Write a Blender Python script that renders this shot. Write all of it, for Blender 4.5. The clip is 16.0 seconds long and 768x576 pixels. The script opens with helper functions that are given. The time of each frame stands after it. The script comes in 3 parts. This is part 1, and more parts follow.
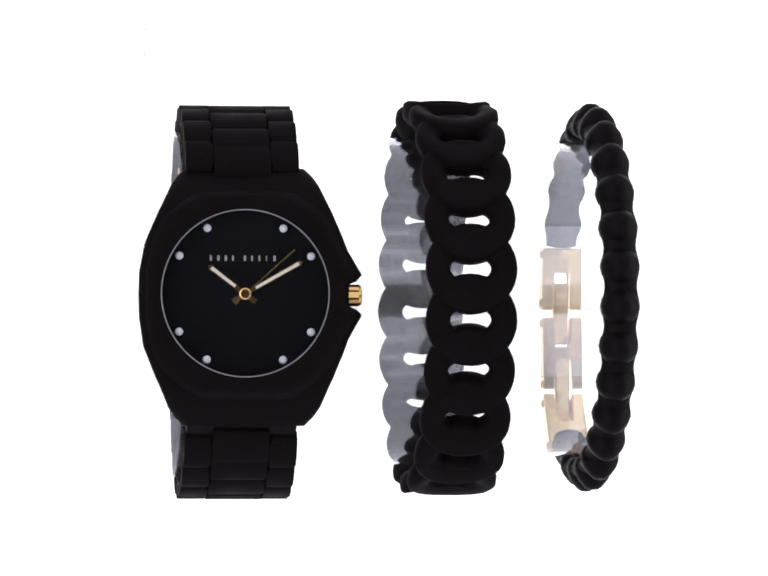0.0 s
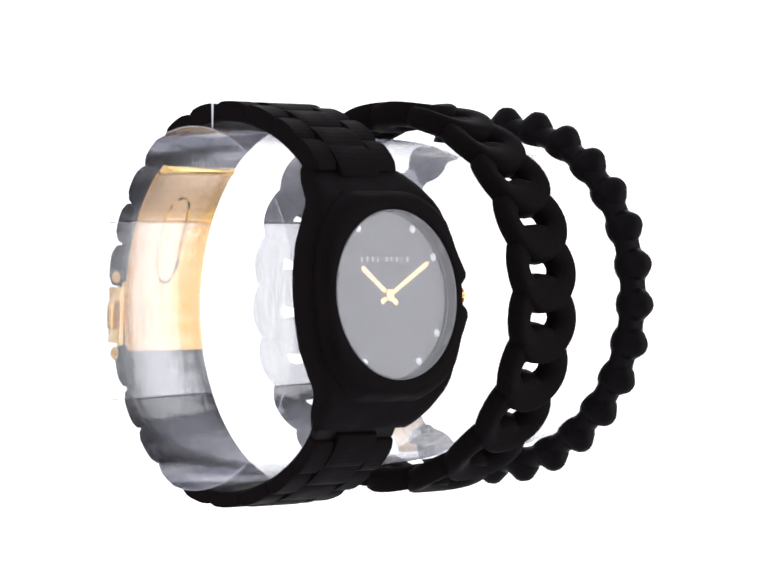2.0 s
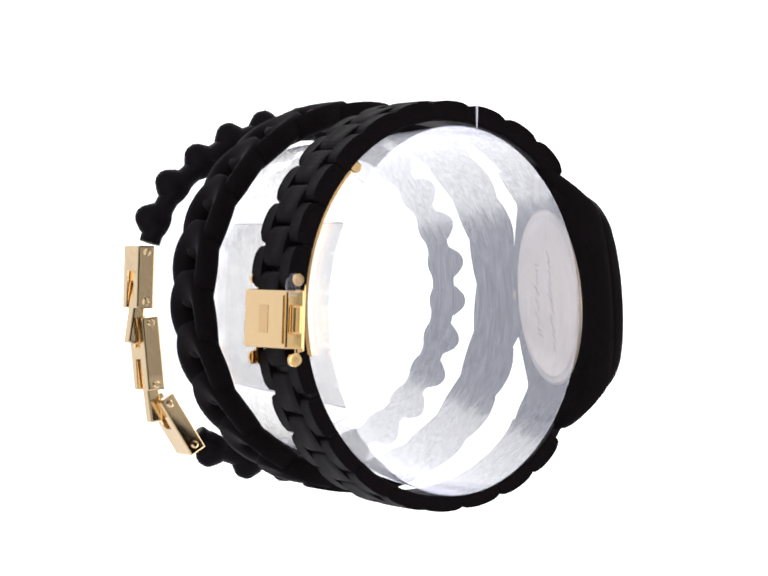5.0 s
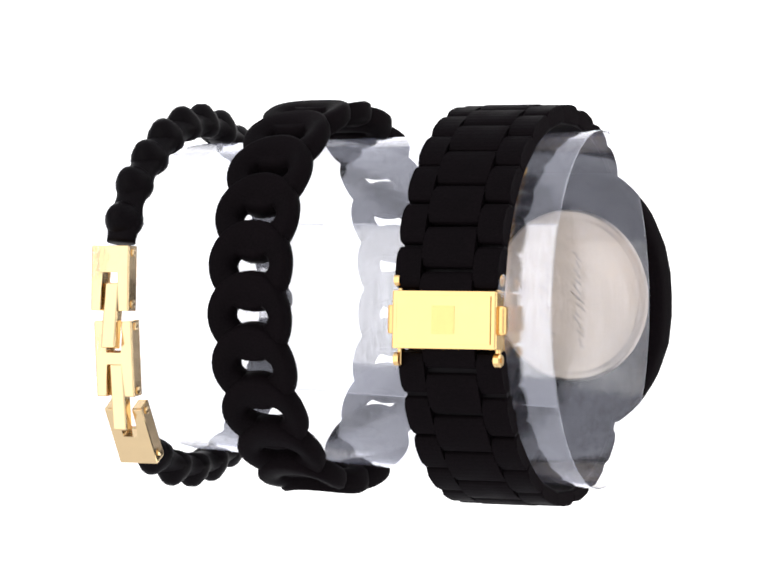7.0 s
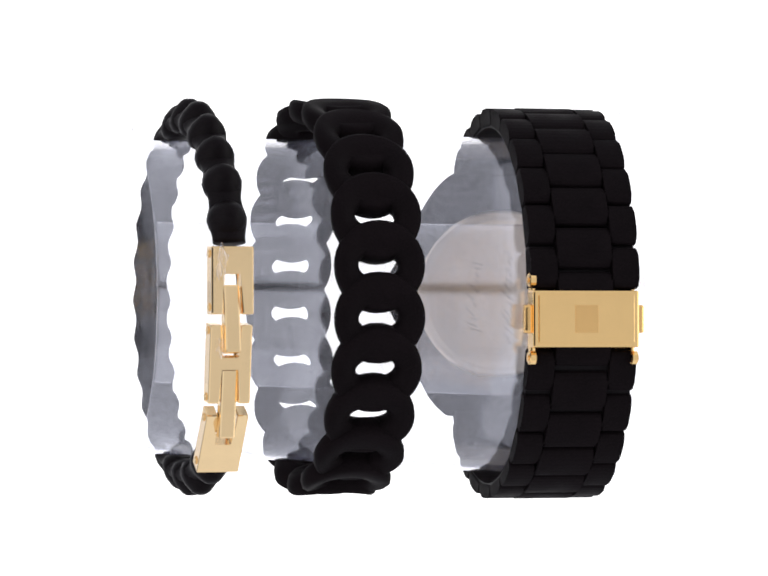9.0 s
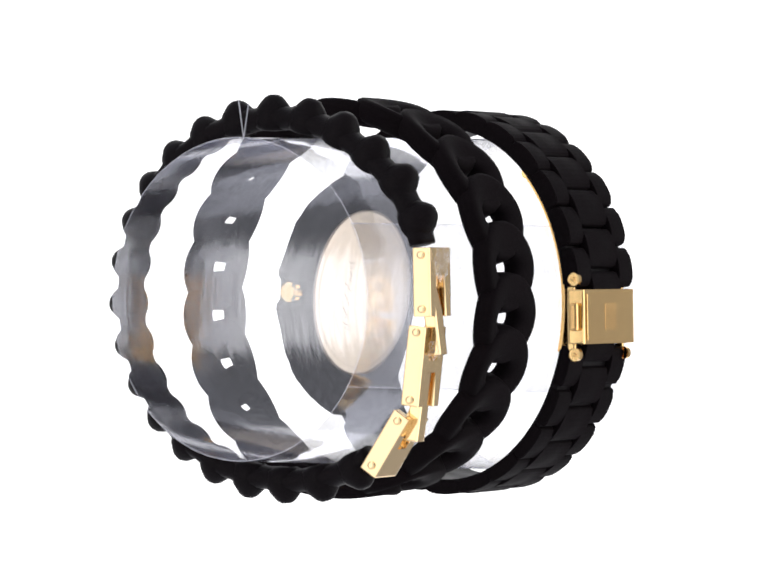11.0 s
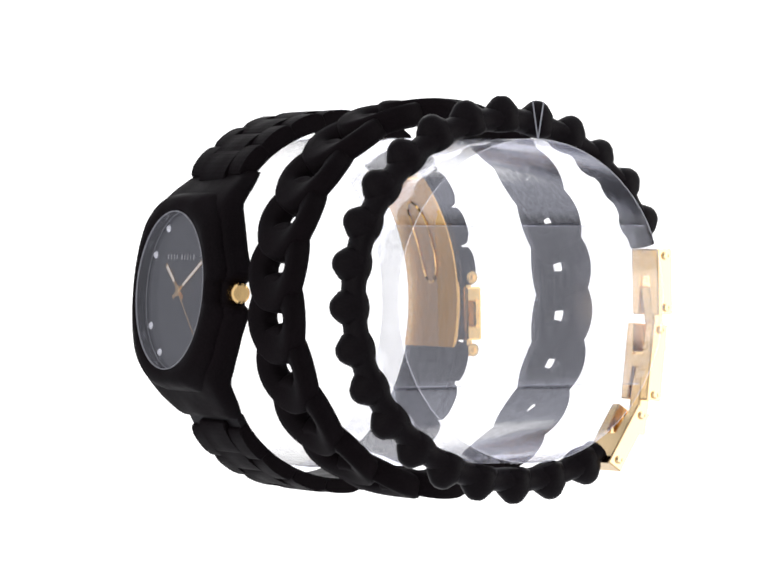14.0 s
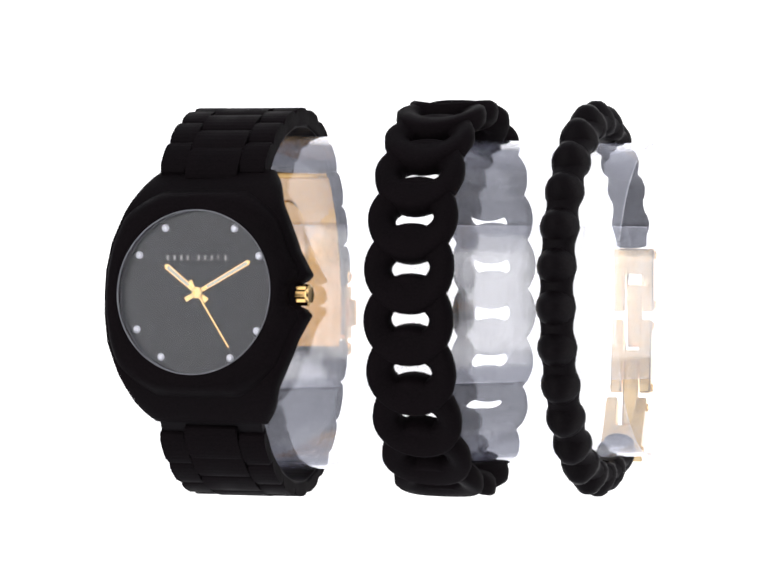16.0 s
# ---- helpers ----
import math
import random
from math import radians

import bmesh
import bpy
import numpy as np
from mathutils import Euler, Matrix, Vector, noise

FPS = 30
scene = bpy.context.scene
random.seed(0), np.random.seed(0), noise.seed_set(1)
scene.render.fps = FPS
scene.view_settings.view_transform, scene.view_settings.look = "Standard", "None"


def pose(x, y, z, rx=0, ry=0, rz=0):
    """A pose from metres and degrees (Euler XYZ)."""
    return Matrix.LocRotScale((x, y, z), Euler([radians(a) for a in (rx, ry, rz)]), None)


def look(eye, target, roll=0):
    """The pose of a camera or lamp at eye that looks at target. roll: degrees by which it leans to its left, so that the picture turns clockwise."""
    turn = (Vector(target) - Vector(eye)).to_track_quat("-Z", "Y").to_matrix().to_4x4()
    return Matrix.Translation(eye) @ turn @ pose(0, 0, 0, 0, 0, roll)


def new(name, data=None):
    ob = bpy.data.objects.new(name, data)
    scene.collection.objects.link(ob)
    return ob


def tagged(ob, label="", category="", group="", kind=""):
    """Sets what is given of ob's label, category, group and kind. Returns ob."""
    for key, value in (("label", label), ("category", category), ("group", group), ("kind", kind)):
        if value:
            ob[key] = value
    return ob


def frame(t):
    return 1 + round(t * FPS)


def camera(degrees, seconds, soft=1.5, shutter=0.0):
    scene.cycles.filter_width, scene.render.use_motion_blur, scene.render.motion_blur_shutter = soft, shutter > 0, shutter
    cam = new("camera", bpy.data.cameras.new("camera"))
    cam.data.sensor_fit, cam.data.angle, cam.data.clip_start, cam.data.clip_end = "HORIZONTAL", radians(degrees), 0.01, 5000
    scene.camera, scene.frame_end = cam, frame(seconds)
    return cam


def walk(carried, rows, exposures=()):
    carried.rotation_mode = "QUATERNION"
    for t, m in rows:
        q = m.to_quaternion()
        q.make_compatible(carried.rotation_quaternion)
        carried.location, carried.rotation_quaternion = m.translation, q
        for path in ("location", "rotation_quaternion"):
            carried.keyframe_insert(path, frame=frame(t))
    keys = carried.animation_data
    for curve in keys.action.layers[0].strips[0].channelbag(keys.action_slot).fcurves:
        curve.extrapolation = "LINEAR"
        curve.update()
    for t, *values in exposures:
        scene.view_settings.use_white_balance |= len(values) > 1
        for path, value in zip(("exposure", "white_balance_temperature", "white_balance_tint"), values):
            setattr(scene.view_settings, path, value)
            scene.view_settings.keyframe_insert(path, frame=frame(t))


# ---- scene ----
# Camera: a long lens that stands still before a slowly turning display.
cam = camera(10.71, 16.0, soft=1.9)
EYE = (0.0, -0.7611, 0.0096)
AIM = (0.0, 0.0, 0.0096 - 0.7611 * math.tan(0.0104))
walk(cam, [(0.0, look(EYE, AIM, 0.33)), (16.0, look(EYE, AIM, 0.33))])

# ---- light: a white tent of added glowing sheets, open towards the camera ----
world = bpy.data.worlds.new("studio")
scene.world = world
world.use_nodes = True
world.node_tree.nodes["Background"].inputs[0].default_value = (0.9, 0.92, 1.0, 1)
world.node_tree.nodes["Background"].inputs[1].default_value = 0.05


# ---- materials ----
def mat(name):
    m = bpy.data.materials.new(name)
    m.use_nodes = True
    n = m.node_tree.nodes
    return m, n, m.node_tree.links, n["Principled BSDF"]


def surface(name, colour, rough, metal=0.0, vary=0.15, scale=900.0, bump=0.1, wear=120.0, spec=0.5):
    """A surface with fine grain, larger blotches and a slight relief."""
    m, n, l, p = mat(name)
    co = n.new("ShaderNodeTexCoord")
    fine, broad = n.new("ShaderNodeTexNoise"), n.new("ShaderNodeTexNoise")
    fine.inputs["Scale"].default_value, broad.inputs["Scale"].default_value = scale, wear
    fine.inputs["Detail"].default_value = 3
    add = n.new("ShaderNodeMath")
    add.operation = "ADD"
    ramp = n.new("ShaderNodeMapRange")
    ramp.inputs["From Min"].default_value, ramp.inputs["From Max"].default_value = 0.6, 1.4
    ramp.inputs["To Min"].default_value, ramp.inputs["To Max"].default_value = 1 - vary, 1 + vary
    mul = n.new("ShaderNodeVectorMath")
    mul.operation = "SCALE"
    mul.inputs[0].default_value = colour
    rr = n.new("ShaderNodeMapRange")
    rr.inputs["From Min"].default_value, rr.inputs["From Max"].default_value = 0.3, 0.7
    rr.inputs["To Min"].default_value, rr.inputs["To Max"].default_value = rough * 0.8, min(1, rough * 1.2)
    bp = n.new("ShaderNodeBump")
    bp.inputs["Strength"].default_value, bp.inputs["Distance"].default_value = bump, 0.0002
    for tex in (fine, broad):
        l.new(co.outputs["Object"], tex.inputs["Vector"])
    l.new(fine.outputs["Fac"], add.inputs[0])
    l.new(broad.outputs["Fac"], add.inputs[1])
    l.new(add.outputs[0], ramp.inputs["Value"])
    l.new(ramp.outputs[0], mul.inputs["Scale"])
    l.new(mul.outputs[0], p.inputs["Base Color"])
    l.new(broad.outputs["Fac"], rr.inputs["Value"])
    l.new(rr.outputs[0], p.inputs["Roughness"])
    if bump:
        l.new(fine.outputs["Fac"], bp.inputs["Height"])
        l.new(bp.outputs[0], p.inputs["Normal"])
    p.inputs["Metallic"].default_value = metal
    p.inputs["Specular IOR Level"].default_value = spec
    return m


def clear(name, tint, rough, base=0.04, streaks=0.0, gain=1.0, power=3.7):
    """Clear plastic or crystal: see-through, with gloss that grows towards the grazing angle."""
    m, n, l, p = mat(name)
    n.remove(p)
    out = n["Material Output"]
    tr, gl, mix = n.new("ShaderNodeBsdfTransparent"), n.new("ShaderNodeBsdfGlossy"), n.new("ShaderNodeMixShader")
    tr.inputs[0].default_value = (*tint, 1)
    gl.inputs["Roughness"].default_value = rough
    gl.inputs["Color"].default_value = (0.94, 0.945, 1.0, 1)
    lw = n.new("ShaderNodeLayerWeight")
    pw, sc = n.new("ShaderNodeMath"), n.new("ShaderNodeMath")
    pw.operation, sc.operation = "POWER", "MULTIPLY_ADD"
    pw.inputs[1].default_value = power
    sc.inputs[1].default_value, sc.inputs[2].default_value = (1 - base) * gain, base
    l.new(lw.outputs["Facing"], pw.inputs[0])
    l.new(pw.outputs[0], sc.inputs[0])
    l.new(sc.outputs[0], mix.inputs[0])
    l.new(tr.outputs[0], mix.inputs[1])
    l.new(gl.outputs[0], mix.inputs[2])
    l.new(mix.outputs[0], out.inputs["Surface"])
    if streaks:
        co, mp, nz, bp = (n.new("ShaderNodeTexCoord"), n.new("ShaderNodeMapping"),
                          n.new("ShaderNodeTexNoise"), n.new("ShaderNodeBump"))
        mp.inputs["Scale"].default_value = (1, 1, 0.08)
        nz.inputs["Scale"].default_value = 260
        bp.inputs["Strength"].default_value, bp.inputs["Distance"].default_value = streaks, 0.0006
        l.new(co.outputs["Object"], mp.inputs["Vector"])
        l.new(mp.outputs[0], nz.inputs["Vector"])
        l.new(nz.outputs["Fac"], bp.inputs["Height"])
        l.new(bp.outputs[0], gl.inputs["Normal"])
        scratch, span, vary = n.new("ShaderNodeTexNoise"), n.new("ShaderNodeMapRange"), n.new("ShaderNodeMath")
        scratch.inputs["Scale"].default_value, scratch.inputs["Detail"].default_value = 1500, 4
        span.inputs["From Min"].default_value, span.inputs["From Max"].default_value = 0.35, 0.7
        span.inputs["To Min"].default_value, span.inputs["To Max"].default_value = 0.88, 1.25
        vary.operation = "MULTIPLY"
        l.new(mp.outputs[0], scratch.inputs["Vector"])
        l.new(scratch.outputs["Fac"], span.inputs["Value"])
        l.new(sc.outputs[0], vary.inputs[0])
        l.new(span.outputs[0], vary.inputs[1])
        l.new(vary.outputs[0], mix.inputs[0])
    return m


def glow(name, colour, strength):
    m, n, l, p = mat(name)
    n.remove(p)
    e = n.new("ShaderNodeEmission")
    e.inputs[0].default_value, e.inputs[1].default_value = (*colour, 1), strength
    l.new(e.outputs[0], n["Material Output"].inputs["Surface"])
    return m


RUBBER = surface("black_silicone", (0.0052, 0.0037, 0.0043), 0.66, vary=0.4, scale=2600, bump=0.25, spec=0.026)
RUBBER_IN = surface("black_silicone_inside", (0.0055, 0.0043, 0.005), 0.5, vary=0.25, scale=2600, bump=0.1, spec=0.08)
BEAD_RUBBER = surface("glossy_black_silicone", (0.0048, 0.0035, 0.0041), 0.45, vary=0.35, scale=2600, bump=0.22, spec=0.045)
GOLD = surface("polished_gold", (0.86, 0.58, 0.25), 0.12, metal=1.0, vary=0.03, scale=300, bump=0.0)
ROSE = surface("polished_rose_gold", (0.84, 0.62, 0.34), 0.12, metal=1.0, vary=0.03, scale=300, bump=0.0)
GOLD_SATIN = surface("satin_gold", (0.84, 0.53, 0.21), 0.22, metal=1.0, vary=0.04, bump=0.02)
STEEL = surface("brushed_steel", (0.68, 0.59, 0.49), 0.36, metal=1.0, vary=0.10, bump=0.10)
ENGRAVED = surface("engraved_steel", (0.42, 0.36, 0.30), 0.5, metal=1.0, vary=0.2, bump=0.2)
SILVER = surface("silver_print", (0.36, 0.35, 0.34), 0.45, metal=0.3, vary=0.05)
DIAL = surface("black_dial", (0.007, 0.007, 0.0085), 0.10, vary=0.05, scale=4000, bump=0.0, wear=25, spec=0.2)
LUME = surface("pale_inlay", (0.78, 0.70, 0.58), 0.4, vary=0.05)
GEM = surface("crystal_stone", (0.92, 0.92, 0.95), 0.15, metal=0.1, vary=0.1)
RIM = surface("grey_bevel", (0.22, 0.22, 0.24), 0.25, vary=0.1)
FILM = clear("clear_film", (0.985, 0.985, 0.99), 0.12, 0.165, 0.08)
CRYSTAL = clear("watch_crystal", (0.97, 0.97, 0.98), 0.02, 0.006, 0.0, 0.25, 1.0)
LAP = clear("clear_tape_layer", (0.98, 0.98, 0.985), 0.12, 0.22, 0.05)
NYLON = clear("clear_nylon", (0.98, 0.98, 0.98), 0.3, 0.28)
# Self-glowing sheets; each strength is set by how bright its reflections should be.
WHITE_GLOW = glow("strong_glow_cloth", (1.0, 0.995, 1.0), 1.9)
FRONT_GLOW = glow("soft_glow_cloth", (0.95, 0.965, 1.055), 1.0)
PANEL_GLOW = glow("strongest_glow_cloth", (1.0, 0.995, 1.0), 2.6)
SLOT_GLOW = glow("low_glow_cloth", (0.96, 0.97, 1.05), 0.8)
SIDE_GLOW = glow("faint_glow_cloth", (0.96, 0.97, 1.04), 0.42)
TAPE = clear("clear_tape", (0.985, 0.985, 0.99), 0.1, 0.04, 0.1)
ROOM_DARK = surface("dark_room_wall", (0.05, 0.05, 0.055), 0.8, scale=30, wear=2)


# ---- helpers of shape ----
MM = 0.001


def link_mesh(name, bm, material, smooth=False):
    bmesh.ops.recalc_face_normals(bm, faces=bm.faces)
    me = bpy.data.meshes.new(name)
    bm.to_mesh(me)
    bm.free()
    me.materials.append(material)
    if smooth:
        for f in me.polygons:
            f.use_smooth = True
    return me


def part(name, bm, material, parent, label="", smooth=False):
    ob = new(name, link_mesh(name, bm, material, smooth))
    ob.parent = parent
    if label:
        tagged(ob, label)
    return ob


def shared(name, me, parent, m):
    """Another part on a mesh that alike parts share."""
    ob = new(name, me)
    ob.parent = parent
    ob.matrix_basis = m
    return ob


def prism(points, depth, bevel=0.0, centre=True):
    """A flat outline (u, v) in millimetres, pulled out along the third axis."""
    bm = bmesh.new()
    z0, z1 = (-depth / 2, depth / 2) if centre else (0, depth)
    a = [bm.verts.new((x, y, z0)) for x, y in points]
    b = [bm.verts.new((x, y, z1)) for x, y in points]
    k = len(points)
    bm.faces.new(a[::-1])
    bm.faces.new(b)
    for i in range(k):
        bm.faces.new((a[i], a[(i + 1) % k], b[(i + 1) % k], b[i]))
    if bevel:
        bmesh.ops.bevel(bm, geom=list(bm.edges), offset=bevel, segments=2, profile=0.6, affect="EDGES", clamp_overlap=True)
    return bm


def box(sx, sy, sz, bevel=0.0):
    return prism([(-sx / 2, -sy / 2), (sx / 2, -sy / 2), (sx / 2, sy / 2), (-sx / 2, sy / 2)], sz, bevel)


def lathe(profile, steps=32):
    """Turns (radius, height) pairs round the third axis; ends at radius 0 are closed."""
    bm = bmesh.new()
    rings = []
    for r, h in profile:
        if r < 1e-6:
            rings.append([bm.verts.new((0, 0, h))])
        else:
            rings.append([bm.verts.new((r * math.cos(2 * math.pi * i / steps), r * math.sin(2 * math.pi * i / steps), h)) for i in range(steps)])
    for a, b in zip(rings, rings[1:]):
        for i in range(steps):
            j = (i + 1) % steps
            if len(a) == 1 and len(b) == 1:
                continue
            if len(a) == 1:
                bm.faces.new((a[0], b[i], b[j]))
            elif len(b) == 1:
                bm.faces.new((a[i], a[j], b[0]))
            else:
                bm.faces.new((a[i], a[j], b[j], b[i]))
    return bm


def put(bm, m):
    """Takes a shape in millimetres to its place (a matrix in millimetres) and to metres."""
    bm.transform(Matrix.Scale(MM, 4) @ m)
    return bm


def axes(o, u, v, w):
    """A pose in millimetres with its axes along u, v, w."""
    m = Matrix((u, v, w)).transposed().to_4x4()
    m.translation = o
    return m


def metres(m):
    """The pose of a part whose mesh is already in metres."""
    k = m.copy()
    k.translation = m.translation * MM
    return k


def sized(bm):
    bm.transform(Matrix.Scale(MM, 4))
    return bm


RING_LEAN = 0.014  # how far the rings stand askew on the sleeve
# The turning display's own space: x along the sleeve, y from the dials to the clasps, z up; metres, origin on the turning axis.
TURN = ((0.0, 5.6, 0.4), (0.5, 15.98, -0.4), (1.0, 26.42, -0.97), (1.5, 36.95, -1.49), (2.0, 47.5, -1.94), (2.5, 57.9, -2.21),
        (3.0, 68.4, -2.3), (3.5, 79.0, -2.35), (4.0, 89.6, -2.4), (4.5, 100.3, -2.45), (5.0, 110.8, -2.35), (5.5, 121.2, -2.1),
        (6.0, 131.6, -1.85), (6.5, 142.0, -1.25), (7.0, 152.4, -0.7), (7.5, 162.75, -0.2), (8.0, 173.15, 0.45), (8.5, 183.6, 0.95),
        (9.0, 194.1, 1.1), (9.5, 204.75, 1.15), (10.0, 215.4, 1.1), (10.5, 226.1, 0.95), (11.0, 236.85, 0.7), (11.5, 247.6, 0.3),
        (12.0, 258.2, -0.35), (12.5, 268.85, -0.75), (13.0, 279.1, -0.15), (13.5, 289.5, 0.45), (14.0, 299.9, 1.1), (14.5, 310.4, 1.6),
        (15.0, 321.0, 1.8), (15.5, 331.5, 2.0), (16.0, 342.2, 2.05))



def turntable_rows():
    """Seconds, degrees of turn, and millimetres by which the hanging display sways."""
    return [(t, pose(x * MM, 0, 0, 0, 0, a)) for t, a, x in TURN]


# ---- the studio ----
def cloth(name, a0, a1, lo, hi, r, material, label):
    """A sheet that glows by itself and curves round the display; degrees from the camera's side, to the right."""
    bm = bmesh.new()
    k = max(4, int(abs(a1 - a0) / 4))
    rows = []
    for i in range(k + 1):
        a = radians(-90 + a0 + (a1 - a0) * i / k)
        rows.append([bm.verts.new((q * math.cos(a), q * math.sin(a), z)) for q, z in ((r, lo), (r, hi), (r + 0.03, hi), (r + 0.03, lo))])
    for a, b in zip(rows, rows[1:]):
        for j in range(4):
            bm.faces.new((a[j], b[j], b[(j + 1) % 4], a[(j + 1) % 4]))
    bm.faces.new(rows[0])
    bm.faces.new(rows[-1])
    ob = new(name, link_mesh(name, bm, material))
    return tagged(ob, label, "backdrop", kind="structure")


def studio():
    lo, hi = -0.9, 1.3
    cloth("backdrop", 150, 210, lo, hi, 1.5, WHITE_GLOW, "seamless white glowing backdrop behind the display")
    # Unseen glowing sheets added round the sides to shape reflections on dial and film.
    cloth("added_glow_flap", 112, 150, lo, hi, 1.5, SIDE_GLOW, "unseen weakly glowing tent side added for dim reflections")
    cloth("added_glow_panel", 68, 112, lo, hi, 1.5, PANEL_GLOW, "unseen glowing tent side added for bright reflections")
    cloth("added_glow_flap", 60, 68, lo, hi, 1.5, FRONT_GLOW, "unseen dimly glowing tent flap added for reflections")
    cloth("added_glow_panel", -150, -130, lo, hi, 1.5, FRONT_GLOW, "unseen glowing tent side added for bright reflections")
    cloth("added_glow_flap", -130, -100, lo, hi, 1.5, SIDE_GLOW, "unseen weakly glowing tent side added for dim reflections")
    cloth("added_glow_flap", -100, -62, lo, hi, 1.5, FRONT_GLOW, "unseen dimly glowing tent flap added for reflections")
    cloth("added_glow_panel", -62, -24, lo, hi, 1.5, WHITE_GLOW, "unseen brightly glowing tent front panel added for reflections")
    cloth("added_glow_flap", -24, -6, lo, hi, 1.5, FRONT_GLOW, "unseen dimly glowing tent flap added for reflections")
    # open slot so dial and clasps reflect dark: before the camera, narrower beside it
    cloth("added_glow_flap", -6, 17, lo, -0.22, 1.5, FRONT_GLOW, "unseen glowing sheet under the slot left for dark reflections")
    cloth("added_glow_flap", 17, 60, lo, 0.15, 1.5, SLOT_GLOW, "unseen dimmer glowing sheet under the slot left for dark reflections")
    cloth("added_glow_flap", -6, 17, 0.29, hi, 1.5, FRONT_GLOW, "unseen glowing sheet over the slot left for dark reflections")
    cloth("added_glow_flap", 17, 60, 0.29, hi, 1.5, SLOT_GLOW, "unseen dimmer glowing sheet over the slot left for dark reflections")
    # Unseen glowing discs added below and above the display as fill light.
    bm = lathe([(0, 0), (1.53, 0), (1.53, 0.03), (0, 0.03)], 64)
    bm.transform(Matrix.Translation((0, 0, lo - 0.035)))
    tagged(new("added_glow_floor", link_mesh("added_glow_floor", bm, FRONT_GLOW)), "unseen glowing white disc added below as fill light", "floor", kind="structure")
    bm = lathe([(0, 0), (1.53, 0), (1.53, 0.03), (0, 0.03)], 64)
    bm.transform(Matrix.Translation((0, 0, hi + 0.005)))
    tagged(new("ceiling", link_mesh("ceiling", bm, FRONT_GLOW)), "unseen glowing white disc added above as fill light", "ceiling", kind="structure")
    bm = box(8, 8, 0.1)
    bm.transform(Matrix.Translation((0, 0, lo - 0.1)))
    tagged(new("floor", link_mesh("floor", bm, ROOM_DARK)), "dark studio floor under the added tent", "floor", kind="structure")
    for name, x, y, rz in (("wall_north", 0, 4, 0), ("wall_south", 0, -4, 0), ("wall_east", 4, 0, 90), ("wall_west", -4, 0, 90)):
        bm = box(8.2, 0.1, 3.4)
        bm.transform(pose(x, y, 0.7, 0, 0, rz))
        tagged(new(name, link_mesh(name, bm, ROOM_DARK)), "plain dark studio wall", "wall", kind="structure")


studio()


# ---- the clear sleeve and its threads ----
def sleeve_section(x, a, grow=0.0):
    """A point of the sleeve's oval: millimetres along it, and the angle from the clasp side upwards."""
    s = (x + 47) / 97
    cy, cz = 1.6 - 1.0 * s, -1.8 + 1.8 * s
    ry, rz = 24.3 + 3.3 * s, 32.6 - 4.0 * s
    return Vector((x, cy + (ry + grow) * math.cos(a), cz + (rz + grow) * math.sin(a)))


def film_sheet(x0, x1, a0, a1, grow, nx=14, na=96):
    """One sheet of film, cut slantwise at the watch's end."""
    bm = bmesh.new()
    full = abs(a1 - a0 - 2 * math.pi) < 1e-6
    cols = na if full else na + 1
    ring = [a0 + (a1 - a0) * j / na for j in range(cols)]
    cut = [x0 - 1.4 * math.cos(a) for a in ring]
    sh = [[bm.verts.new(sleeve_section(c + (x1 - c) * i / nx, a, grow)) for a, c in zip(ring, cut)] for i in range(nx + 1)]
    for i in range(nx):
        for j in range(na):
            bm.faces.new((sh[i][j], sh[i + 1][j], sh[i + 1][(j + 1) % cols], sh[i][(j + 1) % cols]))
    return bm


def film_edge(slant, x0):
    """The bright cut edge of the film at one end."""
    bm = bmesh.new()
    rings = []
    for k in range(96):
        a = 2 * math.pi * k / 96
        c = sleeve_section(x0 + slant * math.cos(a), a, -0.22)
        out = Vector((0, math.cos(a), math.sin(a)))
        rings.append([bm.verts.new(c + 0.10 * (math.cos(w) * out + math.sin(w) * Vector((1, 0, 0)))) for w in (0, 1.05, 2.09, 3.14, 4.19, 5.24)])
    for k in range(96):
        for j in range(6):
            bm.faces.new((rings[k][j], rings[k][(j + 1) % 6], rings[(k + 1) % 96][(j + 1) % 6], rings[(k + 1) % 96][j]))
    return bm


def clear_sleeve():
    top = new("display_sleeve")
    tagged(top, "clear plastic film sleeve holding the watch and bracelets", "display sleeve")
    body = part("film_roll", sized(film_sheet(-45.8, 49.2, 0, 2 * math.pi, -0.2)), FILM, top, "clear rolled plastic film", True)
    lap = part("film_overlap", sized(film_sheet(-45.4, 48.8, -0.56, 0.5, -0.75, 14, 40)), LAP, top, "clear overlapping film flap", True)
    for a in (0.5, -0.56):
        bm = bmesh.new()
        rings = []
        for k in range(15):
            x = -46.4 + 95.0 * k / 14
            rings.append([bm.verts.new(sleeve_section(x, a + 0.004 * math.cos(w), -0.75 + 0.12 * math.sin(w))) for w in (0, 1.57, 3.14, 4.71)])
        for r, q in zip(rings, rings[1:]):
            for j in range(4):
                bm.faces.new((r[j], r[(j + 1) % 4], q[(j + 1) % 4], q[j]))
        bm.faces.new(rings[0])
        bm.faces.new(rings[-1])
        part("seam", sized(bm), LAP, lap, "bright cut edge of the overlapping film", True)
    for slant, x0 in ((-1.4, -45.9), (0.0, 49.3)):
        part("film_edge", sized(film_edge(slant, x0)), FILM, top, "bright cut edge of the clear film", True)
    return top


